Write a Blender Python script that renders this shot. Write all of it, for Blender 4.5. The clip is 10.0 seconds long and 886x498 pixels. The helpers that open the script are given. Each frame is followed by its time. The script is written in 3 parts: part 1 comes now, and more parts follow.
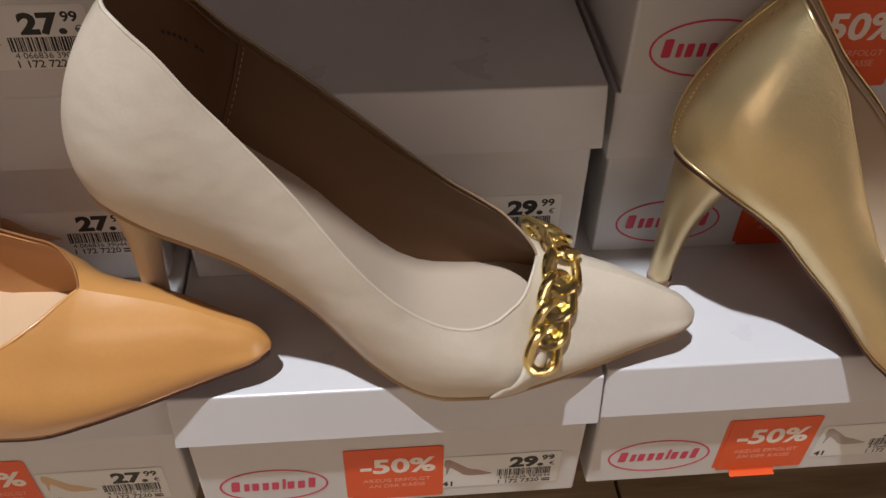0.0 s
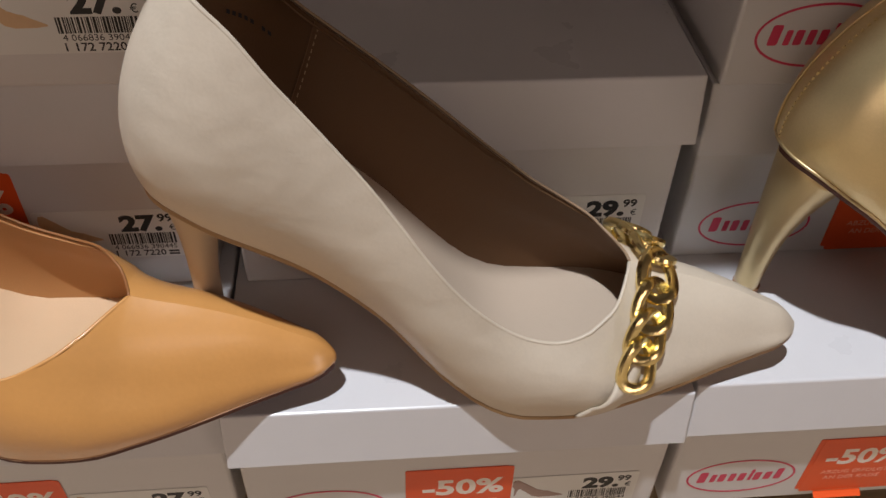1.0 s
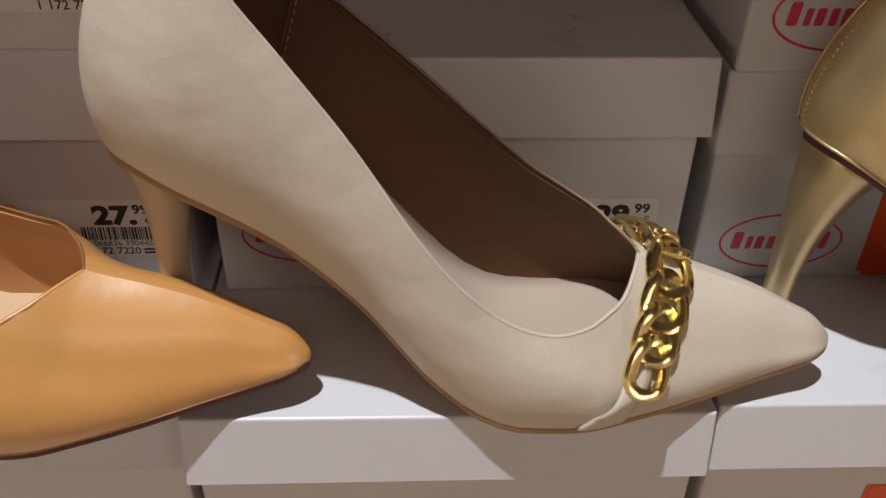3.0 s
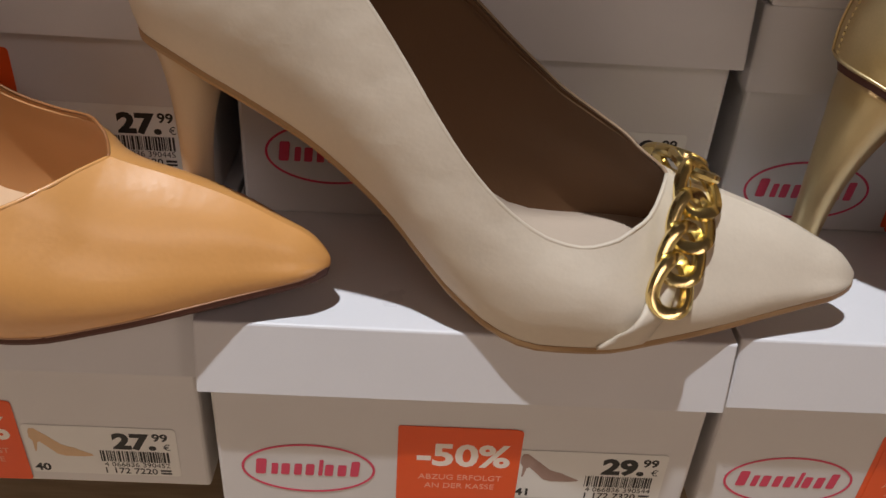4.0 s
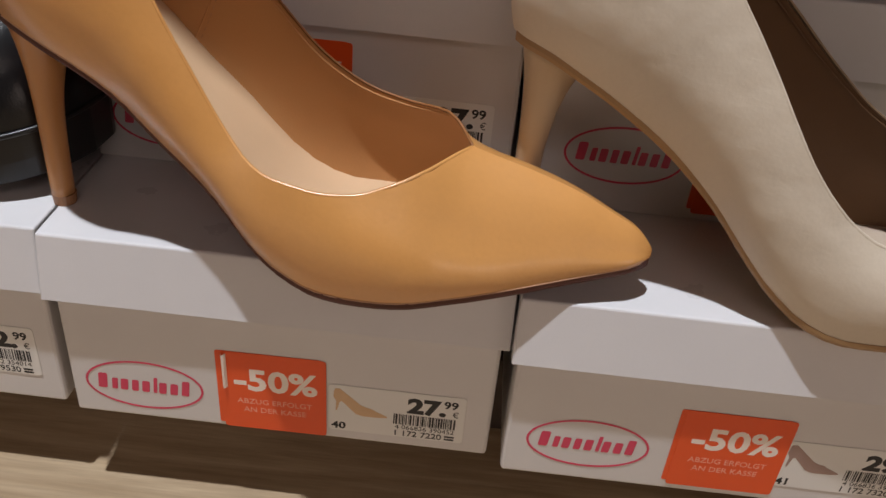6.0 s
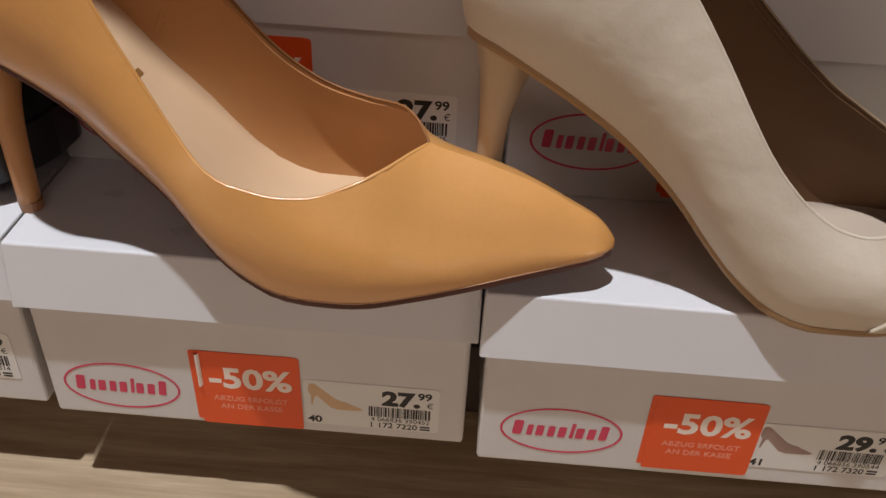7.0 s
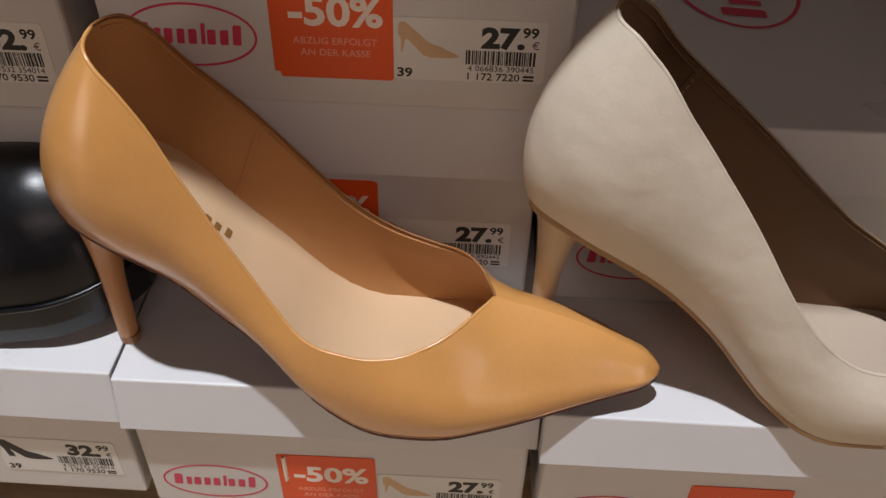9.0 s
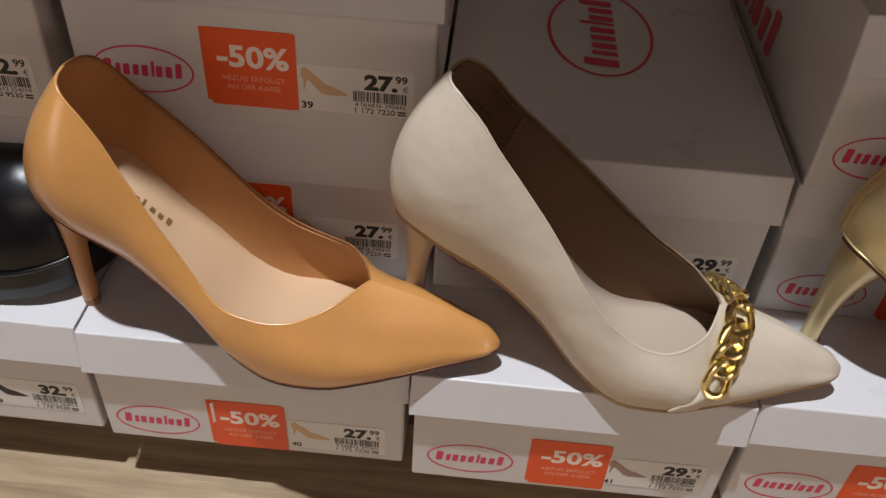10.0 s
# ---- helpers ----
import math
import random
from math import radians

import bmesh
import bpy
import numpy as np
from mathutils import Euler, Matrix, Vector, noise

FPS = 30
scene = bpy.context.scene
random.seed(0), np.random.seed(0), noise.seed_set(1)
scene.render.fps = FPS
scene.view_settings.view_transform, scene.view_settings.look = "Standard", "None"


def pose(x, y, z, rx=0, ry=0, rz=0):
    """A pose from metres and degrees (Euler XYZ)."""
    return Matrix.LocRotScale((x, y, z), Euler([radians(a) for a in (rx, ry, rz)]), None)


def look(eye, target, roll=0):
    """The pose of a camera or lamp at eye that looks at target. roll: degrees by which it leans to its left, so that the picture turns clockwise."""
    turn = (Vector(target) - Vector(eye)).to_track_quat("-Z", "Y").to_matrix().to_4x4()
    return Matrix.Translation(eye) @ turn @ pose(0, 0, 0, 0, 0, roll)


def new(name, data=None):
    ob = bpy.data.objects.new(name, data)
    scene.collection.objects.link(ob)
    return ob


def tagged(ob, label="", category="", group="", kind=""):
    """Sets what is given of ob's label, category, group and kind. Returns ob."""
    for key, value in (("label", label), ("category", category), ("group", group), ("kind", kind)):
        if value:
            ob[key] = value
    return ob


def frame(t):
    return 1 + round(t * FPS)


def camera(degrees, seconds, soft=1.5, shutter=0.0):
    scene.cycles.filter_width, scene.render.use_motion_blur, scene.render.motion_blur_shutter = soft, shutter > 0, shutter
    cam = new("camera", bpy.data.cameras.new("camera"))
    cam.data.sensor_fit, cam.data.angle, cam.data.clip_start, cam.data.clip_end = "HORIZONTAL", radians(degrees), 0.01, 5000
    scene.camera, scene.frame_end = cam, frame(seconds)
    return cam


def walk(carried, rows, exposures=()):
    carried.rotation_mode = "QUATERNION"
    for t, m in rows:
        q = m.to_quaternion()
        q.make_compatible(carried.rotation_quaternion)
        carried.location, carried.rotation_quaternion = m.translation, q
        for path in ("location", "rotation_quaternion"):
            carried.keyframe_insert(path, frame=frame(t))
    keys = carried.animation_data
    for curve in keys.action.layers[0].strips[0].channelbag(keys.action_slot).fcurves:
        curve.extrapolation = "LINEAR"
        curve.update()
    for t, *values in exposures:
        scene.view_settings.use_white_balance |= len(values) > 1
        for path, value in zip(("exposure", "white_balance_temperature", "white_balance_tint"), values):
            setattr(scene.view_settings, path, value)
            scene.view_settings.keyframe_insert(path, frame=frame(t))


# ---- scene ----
cam = camera(54.18, 10.0)
PATH = [
    (0, (0.0930, -0.2334, 0.4021), (0.2341, 1.2079, -0.9773), 1.28),
    (0.5, (0.0643, -0.2225, 0.3922), (0.2126, 1.2110, -0.9946), 1.54),
    (1, (0.0624, -0.2057, 0.3814), (0.2098, 1.2307, -1.0025), 1.79),
    (1.5, (0.0753, -0.1978, 0.3975), (0.1781, 1.2345, -0.9946), 0.61),
    (2, (0.0834, -0.2001, 0.4006), (0.1777, 1.2512, -0.9723), 0.05),
    (2.5, (0.0844, -0.2054, 0.3978), (0.1531, 1.3165, -0.8981), -0.88),
    (3, (0.0792, -0.2157, 0.3238), (0.1556, 1.4089, -0.8403), 1.11),
    (3.2, (0.0785, -0.2202, 0.3062), (0.1367, 1.3999, -0.8651), 1.21),
    (4.3, (0.0648, -0.2489, 0.2899), (0.1372, 1.4247, -0.8026), 5.15),
    (4.5, (0.0514, -0.2614, 0.2937), (0.1203, 1.4193, -0.7881), 5.82),
    (5, (0.0002, -0.2748, 0.2943), (0.0190, 1.4044, -0.7920), 6.54),
    (5.5, (-0.0293, -0.2741, 0.2922), (-0.0418, 1.4010, -0.8004), 6.47),
    (6.8, (-0.0177, -0.2595, 0.3017), (-0.0933, 1.3669, -0.8599), 3.96),
    (7, (-0.0108, -0.2600, 0.3044), (-0.0712, 1.3561, -0.8721), 3.18),
    (7.5, (-0.0090, -0.2738, 0.3154), (-0.0800, 1.3357, -0.8696), 2.67),
    (8, (-0.0321, -0.2507, 0.3613), (-0.0894, 1.3189, -0.8769), 2.40),
    (8.5, (-0.0473, -0.2398, 0.3918), (-0.0901, 1.2809, -0.9065), 2.02),
    (9, (-0.0423, -0.2380, 0.3969), (-0.0889, 1.2675, -0.9189), 1.48),
    (9.5, (-0.0077, -0.2741, 0.4314), (-0.0648, 1.2258, -0.8905), 1.98),
    (10, (0.0206, -0.3123, 0.4690), (-0.0321, 1.1826, -0.8585), 3.97),
]
walk(cam, [(t, look(eye, target, roll)) for t, eye, target, roll in PATH])

# ---------------------------------------------------------------- light
world = bpy.data.worlds.new("world")
scene.world = world
world.use_nodes = True
world.node_tree.nodes["Background"].inputs[0].default_value = (0.5, 0.42, 0.36, 1)
world.node_tree.nodes["Background"].inputs[1].default_value = 0.01
scene.view_settings.exposure = 0.0

KEY = Vector((0.14, 0.165, -1.0))      # the way the spot's light falls
FOCUS = Vector((0.05, 0.02, 0.1))


def lamp(name, kind, place, target, power, colour, size):
    data = bpy.data.lights.new(name, kind)
    data.energy, data.color = power, colour
    if kind == "SPOT":
        data.shadow_soft_size, data.spot_size, data.spot_blend = size, radians(50), 0.6
    else:
        data.shape, data.size, data.size_y = "RECTANGLE", size[0], size[1]
    ob = new(name, data)
    ob.matrix_world = look(place, target)
    return ob


lamp("ceiling_spot", "SPOT", FOCUS - 2.4 * KEY, FOCUS, 255, (0.91, 0.94, 1.0), 0.028)
# added fill from high in front, not a known fixture
lamp("fill_light_front", "AREA", (0.4, -2.9, 2.66), (0.1, 0.0, 0.1), 16, (1.0, 0.79, 0.72), (2.2, 0.6))
# a pair of low fills, added to brighten the box fronts from both sides
lamp("fill_light_east", "AREA", (2.9, -2.1, 0.55), (0.1, 0.0, 0.1), 17.5, (1.0, 0.79, 0.69), (1.8, 0.8))
lamp("fill_light_west", "AREA", (-2.9, -2.1, 0.55), (0.0, 0.0, 0.1), 17.5, (1.0, 0.79, 0.69), (1.8, 0.8))



# ---------------------------------------------------------------- materials
def material(name, colour, rough=0.5, metal=0.0, grain=900.0, bump=0.15, vary=0.06, spec=0.5, mottle=14.0, coat=0.0, fibre=None, blotch=0.0):
    """A surface with colour variation at two scales and a fine relief."""
    m = bpy.data.materials.new(name)
    m.use_nodes = True
    n, l = m.node_tree.nodes, m.node_tree.links
    b = n["Principled BSDF"]
    b.inputs["Roughness"].default_value = rough
    b.inputs["Metallic"].default_value = metal
    b.inputs["Specular IOR Level"].default_value = spec
    b.inputs["Coat Weight"].default_value = coat
    b.inputs["Coat Roughness"].default_value = 0.24
    tc = n.new("ShaderNodeTexCoord")
    source = tc.outputs["Object"]
    if fibre:
        mp = n.new("ShaderNodeMapping")
        mp.inputs["Scale"].default_value = fibre
        l.new(source, mp.inputs["Vector"])
        source = mp.outputs["Vector"]
    big, fine = n.new("ShaderNodeTexNoise"), n.new("ShaderNodeTexNoise")
    big.inputs["Scale"].default_value, big.inputs["Detail"].default_value = mottle, 5
    fine.inputs["Scale"].default_value, fine.inputs["Detail"].default_value = grain, 3
    l.new(source, big.inputs["Vector"])
    l.new(source, fine.inputs["Vector"])
    mix = n.new("ShaderNodeMix")
    mix.data_type = "RGBA"
    lo = [max(0, c * (1 - vary)) for c in colour]
    hi = [min(1, c * (1 + vary)) for c in colour]
    mix.inputs[6].default_value, mix.inputs[7].default_value = (*lo, 1), (*hi, 1)
    add = n.new("ShaderNodeMath")
    add.operation = "MULTIPLY_ADD"
    add.inputs[1].default_value = 0.35
    l.new(fine.outputs[0], add.inputs[0])
    sub = n.new("ShaderNodeMath")
    sub.operation = "MULTIPLY_ADD"
    sub.inputs[1].default_value, sub.inputs[2].default_value = 1.6, -0.5
    l.new(big.outputs[0], sub.inputs[0])
    l.new(sub.outputs[0], add.inputs[2])
    l.new(add.outputs[0], mix.inputs[0])
    l.new(mix.outputs[2], b.inputs["Base Color"])
    rr = n.new("ShaderNodeMapRange")
    rr.inputs[3].default_value, rr.inputs[4].default_value = max(0, rough - 0.06 - blotch), min(1, rough + 0.06 + blotch)
    l.new(big.outputs[0], rr.inputs[0])
    l.new(rr.outputs[0], b.inputs["Roughness"])
    if bump:
        bp = n.new("ShaderNodeBump")
        bp.inputs["Strength"].default_value, bp.inputs["Distance"].default_value = bump, 0.0006
        l.new(fine.outputs[0], bp.inputs["Height"])
        l.new(bp.outputs[0], b.inputs["Normal"])
    return m


def leather(name, colour, rough, metal=0.0, wrinkle=0.3, vary=0.05, spec=0.5, cell=1100.0, soft_folds=0.3, coat=0.0):
    """Smooth leather: fine pores, soft creases, slight mottling."""
    m = material(name, colour, rough, metal, cell, 0.0, vary, spec, 22.0, coat)
    n, l = m.node_tree.nodes, m.node_tree.links
    b = n["Principled BSDF"]
    tc = n["Texture Coordinate"]
    pores, crease = n.new("ShaderNodeTexVoronoi"), n.new("ShaderNodeTexNoise")
    pores.inputs["Scale"].default_value = cell
    mp = n.new("ShaderNodeMapping")
    mp.inputs["Scale"].default_value = (170, 190, 330)
    l.new(tc.outputs["Object"], mp.inputs["Vector"])
    l.new(mp.outputs[0], crease.inputs["Vector"])
    crease.inputs["Scale"].default_value, crease.inputs["Detail"].default_value, crease.inputs["Distortion"].default_value = 1.0, 6, 1.2
    soft = n.new("ShaderNodeTexNoise")
    soft.inputs["Scale"].default_value = 45
    l.new(tc.outputs["Object"], soft.inputs["Vector"])
    l.new(tc.outputs["Object"], pores.inputs["Vector"])
    b1, b2, b3 = n.new("ShaderNodeBump"), n.new("ShaderNodeBump"), n.new("ShaderNodeBump")
    b1.inputs["Strength"].default_value, b1.inputs["Distance"].default_value = 0.25, 0.00012
    b2.inputs["Strength"].default_value, b2.inputs["Distance"].default_value = wrinkle, 0.00035
    b3.inputs["Strength"].default_value, b3.inputs["Distance"].default_value = soft_folds, 0.0025
    l.new(pores.outputs["Distance"], b1.inputs["Height"])
    l.new(crease.outputs[0], b2.inputs["Height"])
    l.new(soft.outputs[0], b3.inputs["Height"])
    l.new(b3.outputs[0], b2.inputs["Normal"])
    l.new(b2.outputs[0], b1.inputs["Normal"])
    l.new(b1.outputs[0], b.inputs["Normal"])
    return m


CARD = material("coated_white_cardboard", (0.66, 0.64, 0.63), 0.38, 0, 700, 0.05, 0.03, 0.5, 30, blotch=0.08)
LIDCARD = material("coated_white_lid_cardboard", (0.68, 0.67, 0.68), 0.33, 0, 700, 0.05, 0.03, 0.5, 30, blotch=0.1)
RED = material("printed_raspberry_red", (0.66, 0.055, 0.12), 0.42, 0, 500, 0.02, 0.05)
ORANGE = material("orange_red_sticker_film", (0.82, 0.10, 0.018), 0.36, 0, 300, 0.03, 0.05)
PAPER = material("white_label_paper", (0.76, 0.75, 0.72), 0.45, 0, 900, 0.04, 0.02)
INK = material("black_label_ink", (0.018, 0.017, 0.018), 0.5, 0, 900, 0.0, 0.1)
PALEINK = material("pale_sticker_print", (0.88, 0.78, 0.70), 0.45, 0, 900, 0.0, 0.03)
PINKINK = material("faint_sticker_print", (0.85, 0.38, 0.27), 0.45, 0, 900, 0.0, 0.03)

TAN = leather("tan_smooth_leather", (0.66, 0.32, 0.095), 0.36, 0, 0.14, 0.10, 0.6, 480.0, 0.3, 0.8)
TAN_LINING = leather("tan_lining", (0.48, 0.235, 0.09), 0.62, 0, 0.1, 0.06, 0.3)
TAN_INSOLE = leather("pale_tan_insole", (0.64, 0.44, 0.27), 0.55, 0, 0.08, 0.05, 0.3)
TAN_HEEL = leather("tan_wrapped_heel", (0.50, 0.235, 0.085), 0.33, 0, 0.05, 0.05)
BROWN_EDGE = material("dark_brown_sole_edge", (0.085, 0.026, 0.016), 0.7, 0, 800, 0.1, 0.15)
HEEL_CAP = material("brown_heel_cap", (0.30, 0.14, 0.06), 0.45, 0, 600, 0.1)
PINK_LIP = material("pale_feather_line", (0.52, 0.31, 0.19), 0.5)
CREAM = leather("cream_beige_leather", (0.615, 0.53, 0.42), 0.5, 0, 0.2, 0.10, 0.5, 700.0, 0.55)
CREAM_LINING = leather("taupe_lining", (0.145, 0.074, 0.034), 0.6, 0, 0.15, 0.08, 0.3)
CREAM_INSOLE = leather("pale_beige_insole", (0.49, 0.39, 0.30), 0.6, 0, 0.08, 0.05, 0.3)
CREAM_HEEL = leather("beige_wrapped_heel", (0.50, 0.39, 0.27), 0.42, 0, 0.08, 0.05)
CREAM_EDGE = material("tan_sole_edge", (0.34, 0.20, 0.09), 0.5, 0, 800, 0.1, 0.12)
GOLD_LEATHER = leather("metallic_gold_leather", (0.72, 0.57, 0.31), 0.37, 0.8, 0.4, 0.14)
GOLD_HEEL = leather("metallic_gold_heel", (0.60, 0.47, 0.26), 0.34, 0.75, 0.1, 0.05)
GOLD_LINING = leather("beige_lining", (0.55, 0.43, 0.31), 0.6, 0, 0.1, 0.05, 0.3)
GOLD_THREAD = material("gold_thread", (0.74, 0.58, 0.28), 0.4, 0.4, 2500, 0.3)
BLACK = leather("black_polished_leather", (0.004, 0.004, 0.005), 0.30, 0, 0.02, 0.1, 0.45)
BLACK_SOLE = material("black_rubber_sole", (0.006, 0.006, 0.007), 0.3, 0, 500, 0.1, 0.15)
CHAIN = material("polished_gold_chain", (1.0, 0.80, 0.38), 0.2, 1.0, 300, 0.02, 0.05)
THREAD = material("lining_thread", (0.42, 0.27, 0.15), 0.7, 0, 2000, 0.2)
TAN_THREAD = material("tan_thread", (0.40, 0.20, 0.08), 0.7, 0, 2000, 0.2)
TAN_RIM = leather("brown_turned_edge", (0.27, 0.11, 0.035), 0.5, 0, 0.1, 0.08, 0.4)
CREAM_RIM = leather("taupe_turned_edge", (0.30, 0.20, 0.125), 0.5, 0, 0.1, 0.08, 0.4)
STAMP = material("gold_brown_stamp", (0.24, 0.12, 0.035), 0.45)
PLINTH = material("dark_plinth_board", (0.06, 0.042, 0.032), 0.6, 0, 40, 0.1, 0.2, 0.4, 6, fibre=(1, 8, 8))
PLASTER = material("warm_grey_plaster", (0.34, 0.30, 0.26), 0.85, 0, 200, 0.2, 0.06, 0.3, 2)
CEILING = material("ceiling_paint", (0.26, 0.24, 0.22), 0.9, 0, 200, 0.1, 0.05, 0.3, 2)


def wood():
    m = bpy.data.materials.new("oak_floor_boards")
    m.use_nodes = True
    n, l = m.node_tree.nodes, m.node_tree.links
    b = n["Principled BSDF"]
    tc, mp, info = n.new("ShaderNodeTexCoord"), n.new("ShaderNodeMapping"), n.new("ShaderNodeObjectInfo")
    shift = n.new("ShaderNodeVectorMath")
    shift.operation = "MULTIPLY_ADD"
    comb = n.new("ShaderNodeCombineXYZ")
    for k in range(3):
        l.new(info.outputs["Random"], comb.inputs[k])
    shift.inputs[1].default_value = (37, 11, 5)
    l.new(comb.outputs[0], shift.inputs[0])
    l.new(tc.outputs["Object"], shift.inputs[2])
    mp.inputs["Scale"].default_value = (3.5, 42, 42)
    l.new(shift.outputs[0], mp.inputs["Vector"])
    grain, pore = n.new("ShaderNodeTexNoise"), n.new("ShaderNodeTexNoise")
    grain.inputs["Scale"].default_value, grain.inputs["Detail"].default_value, grain.inputs["Distortion"].default_value = 1.6, 8, 0.7
    pore.inputs["Scale"].default_value, pore.inputs["Detail"].default_value = 12, 4
    l.new(mp.outputs[0], grain.inputs["Vector"])
    l.new(mp.outputs[0], pore.inputs["Vector"])
    ramp = n.new("ShaderNodeValToRGB")
    ramp.color_ramp.elements[0].position, ramp.color_ramp.elements[0].color = 0.3, (0.32, 0.215, 0.12, 1)
    ramp.color_ramp.elements[1].position, ramp.color_ramp.elements[1].color = 0.72, (0.64, 0.49, 0.32, 1)
    l.new(grain.outputs[0], ramp.inputs[0])
    mix = n.new("ShaderNodeMix")
    mix.data_type, mix.blend_type = "RGBA", "MULTIPLY"
    mix.inputs[0].default_value = 0.35
    l.new(ramp.outputs[0], mix.inputs[6])
    l.new(pore.outputs[0], mix.inputs[7])
    l.new(mix.outputs[2], b.inputs["Base Color"])
    b.inputs["Roughness"].default_value = 0.5
    bp = n.new("ShaderNodeBump")
    bp.inputs["Strength"].default_value, bp.inputs["Distance"].default_value = 0.3, 0.0008
    l.new(pore.outputs[0], bp.inputs["Height"])
    l.new(bp.outputs[0], b.inputs["Normal"])
    return m


WOOD = wood()


# ---------------------------------------------------------------- mesh helpers
def empty(name, m=Matrix(), **tags):
    ob = new(name)
    ob.empty_display_size = 0.02
    ob.matrix_basis = m
    return tagged(ob, **tags)


def part(name, bm, mat, parent=None, label="", smooth=False, m=None):
    """Links a bmesh (or a ready mesh) as one object under a thing or a part."""
    if isinstance(bm, bmesh.types.BMesh):
        me = bpy.data.meshes.new(name)
        bm.to_mesh(me)
        bm.free()
    else:
        me = bm
    if mat and not me.materials:
        me.materials.append(mat)
    if smooth:
        me.polygons.foreach_set("use_smooth", [True] * len(me.polygons))
    ob = new(name, me)
    ob.parent = parent
    if m is not None:
        ob.matrix_basis = m
    return tagged(ob, label=label)


def block(x0, x1, y0, y1, z0, z1, bevel=0.0, bm=None):
    bm = bm or bmesh.new()
    vs = bmesh.ops.create_cube(bm, size=1)["verts"]
    bmesh.ops.scale(bm, vec=(x1 - x0, y1 - y0, z1 - z0), verts=vs)
    bmesh.ops.translate(bm, vec=((x0 + x1) / 2, (y0 + y1) / 2, (z0 + z1) / 2), verts=vs)
    if bevel:
        es = list({e for v in vs for e in v.link_edges})
        bmesh.ops.bevel(bm, geom=es, offset=bevel, segments=2, affect="EDGES", profile=0.5)
    return bm


def grid_mesh(name, rows, closed=False, caps=False):
    """Faces between equal rows of points; closed: each row is a ring."""
    k = len(rows[0])
    verts = [p for r in rows for p in r]
    faces = []
    for i in range(len(rows) - 1):
        for j in range(k if closed else k - 1):
            a, b = i * k + j, i * k + (j + 1) % k
            faces.append((a, b, b + k, a + k))
    if caps:
        faces.append(tuple(range(k)))
        faces.append(tuple(range((len(rows) - 1) * k, len(rows) * k)))
    bm = bmesh.new()
    vs = [bm.verts.new(v) for v in verts]
    for f in faces:
        bm.faces.new([vs[i] for i in f])
    bmesh.ops.remove_doubles(bm, verts=bm.verts, dist=1e-6)
    bmesh.ops.recalc_face_normals(bm, faces=bm.faces)
    return bm


def tube(points, r, sides=8, closed=False):
    """A round cord along points."""
    pts = [Vector(p) for p in points]
    rows, up = [], Vector((0, 0, 1))
    for i, p in enumerate(pts):
        a = pts[i - 1] if i or closed else p
        b = pts[(i + 1) % len(pts)] if i < len(pts) - 1 or closed else p
        t = (b - a).normalized()
        u = (up - t * up.dot(t))
        u = u.normalized() if u.length > 1e-4 else t.orthogonal().normalized()
        up = u
        w = t.cross(u)
        rad = r(i / max(1, len(pts) - 1)) if callable(r) else r
        rows.append([p + rad * (math.cos(2 * math.pi * k / sides) * u + math.sin(2 * math.pi * k / sides) * w) for k in range(sides)])
    if closed:
        rows.append(rows[0])
    return grid_mesh("tube", rows, closed=True, caps=not closed)


def curve(*pts):
    """A smooth line through points (x, y), without overshoot."""
    xs, ys = [p[0] for p in pts], [p[1] for p in pts]
    n = len(xs)
    d = [(ys[i + 1] - ys[i]) / (xs[i + 1] - xs[i]) for i in range(n - 1)]
    s = [d[0]] + [0 if d[i - 1] * d[i] <= 0 else 2 * d[i - 1] * d[i] / (d[i - 1] + d[i]) for i in range(1, n - 1)] + [d[-1]]

    def at(x):
        x = min(max(x, xs[0]), xs[-1])
        i = min(max(sum(1 for q in xs if q <= x) - 1, 0), n - 2)
        h = xs[i + 1] - xs[i]
        t = (x - xs[i]) / h
        return ys[i] * (1 + 2 * t) * (1 - t) ** 2 + h * s[i] * t * (1 - t) ** 2 + ys[i + 1] * t * t * (3 - 2 * t) + h * s[i + 1] * t * t * (t - 1)
    return at


TEXTS = {}


def text_mesh(words, size, align="LEFT", fat=0.0, wide=1.0):
    """Letters lying in the plane x, y, thickened very slightly."""
    key = (words, size, align, fat, wide)
    if key not in TEXTS:
        c = bpy.data.curves.new("lettering", "FONT")
        c.body, c.size, c.align_x, c.offset, c.extrude, c.resolution_u = words, size, align, fat, 0.00003, 3
        tmp = new("lettering", c)
        me = bpy.data.meshes.new_from_object(tmp.evaluated_get(bpy.context.evaluated_depsgraph_get()))
        bpy.data.objects.remove(tmp)
        bpy.data.curves.remove(c)
        me.transform(Matrix.Diagonal((wide, 1, 1, 1)))
        me.materials.clear()
        TEXTS[key] = me
    return TEXTS[key].copy()



# ---------------------------------------------------------------- shoe boxes
BW, BH, BD, LH, OV = 0.1875, 0.0960, 0.29, 0.0292, 0.0022
BH2 = 0.1010      # the upper boxes are a little taller


def rounded(w, h, r, n=4):
    pts = []
    for cx, cy, a in ((w - r, h - r, 0), (r, h - r, 90), (r, r, 180), (w - r, r, 270)):
        for k in range(n + 1):
            b = radians(a + 90 * k / n)
            pts.append((cx + r * math.cos(b), cy + r * math.sin(b)))
    return pts


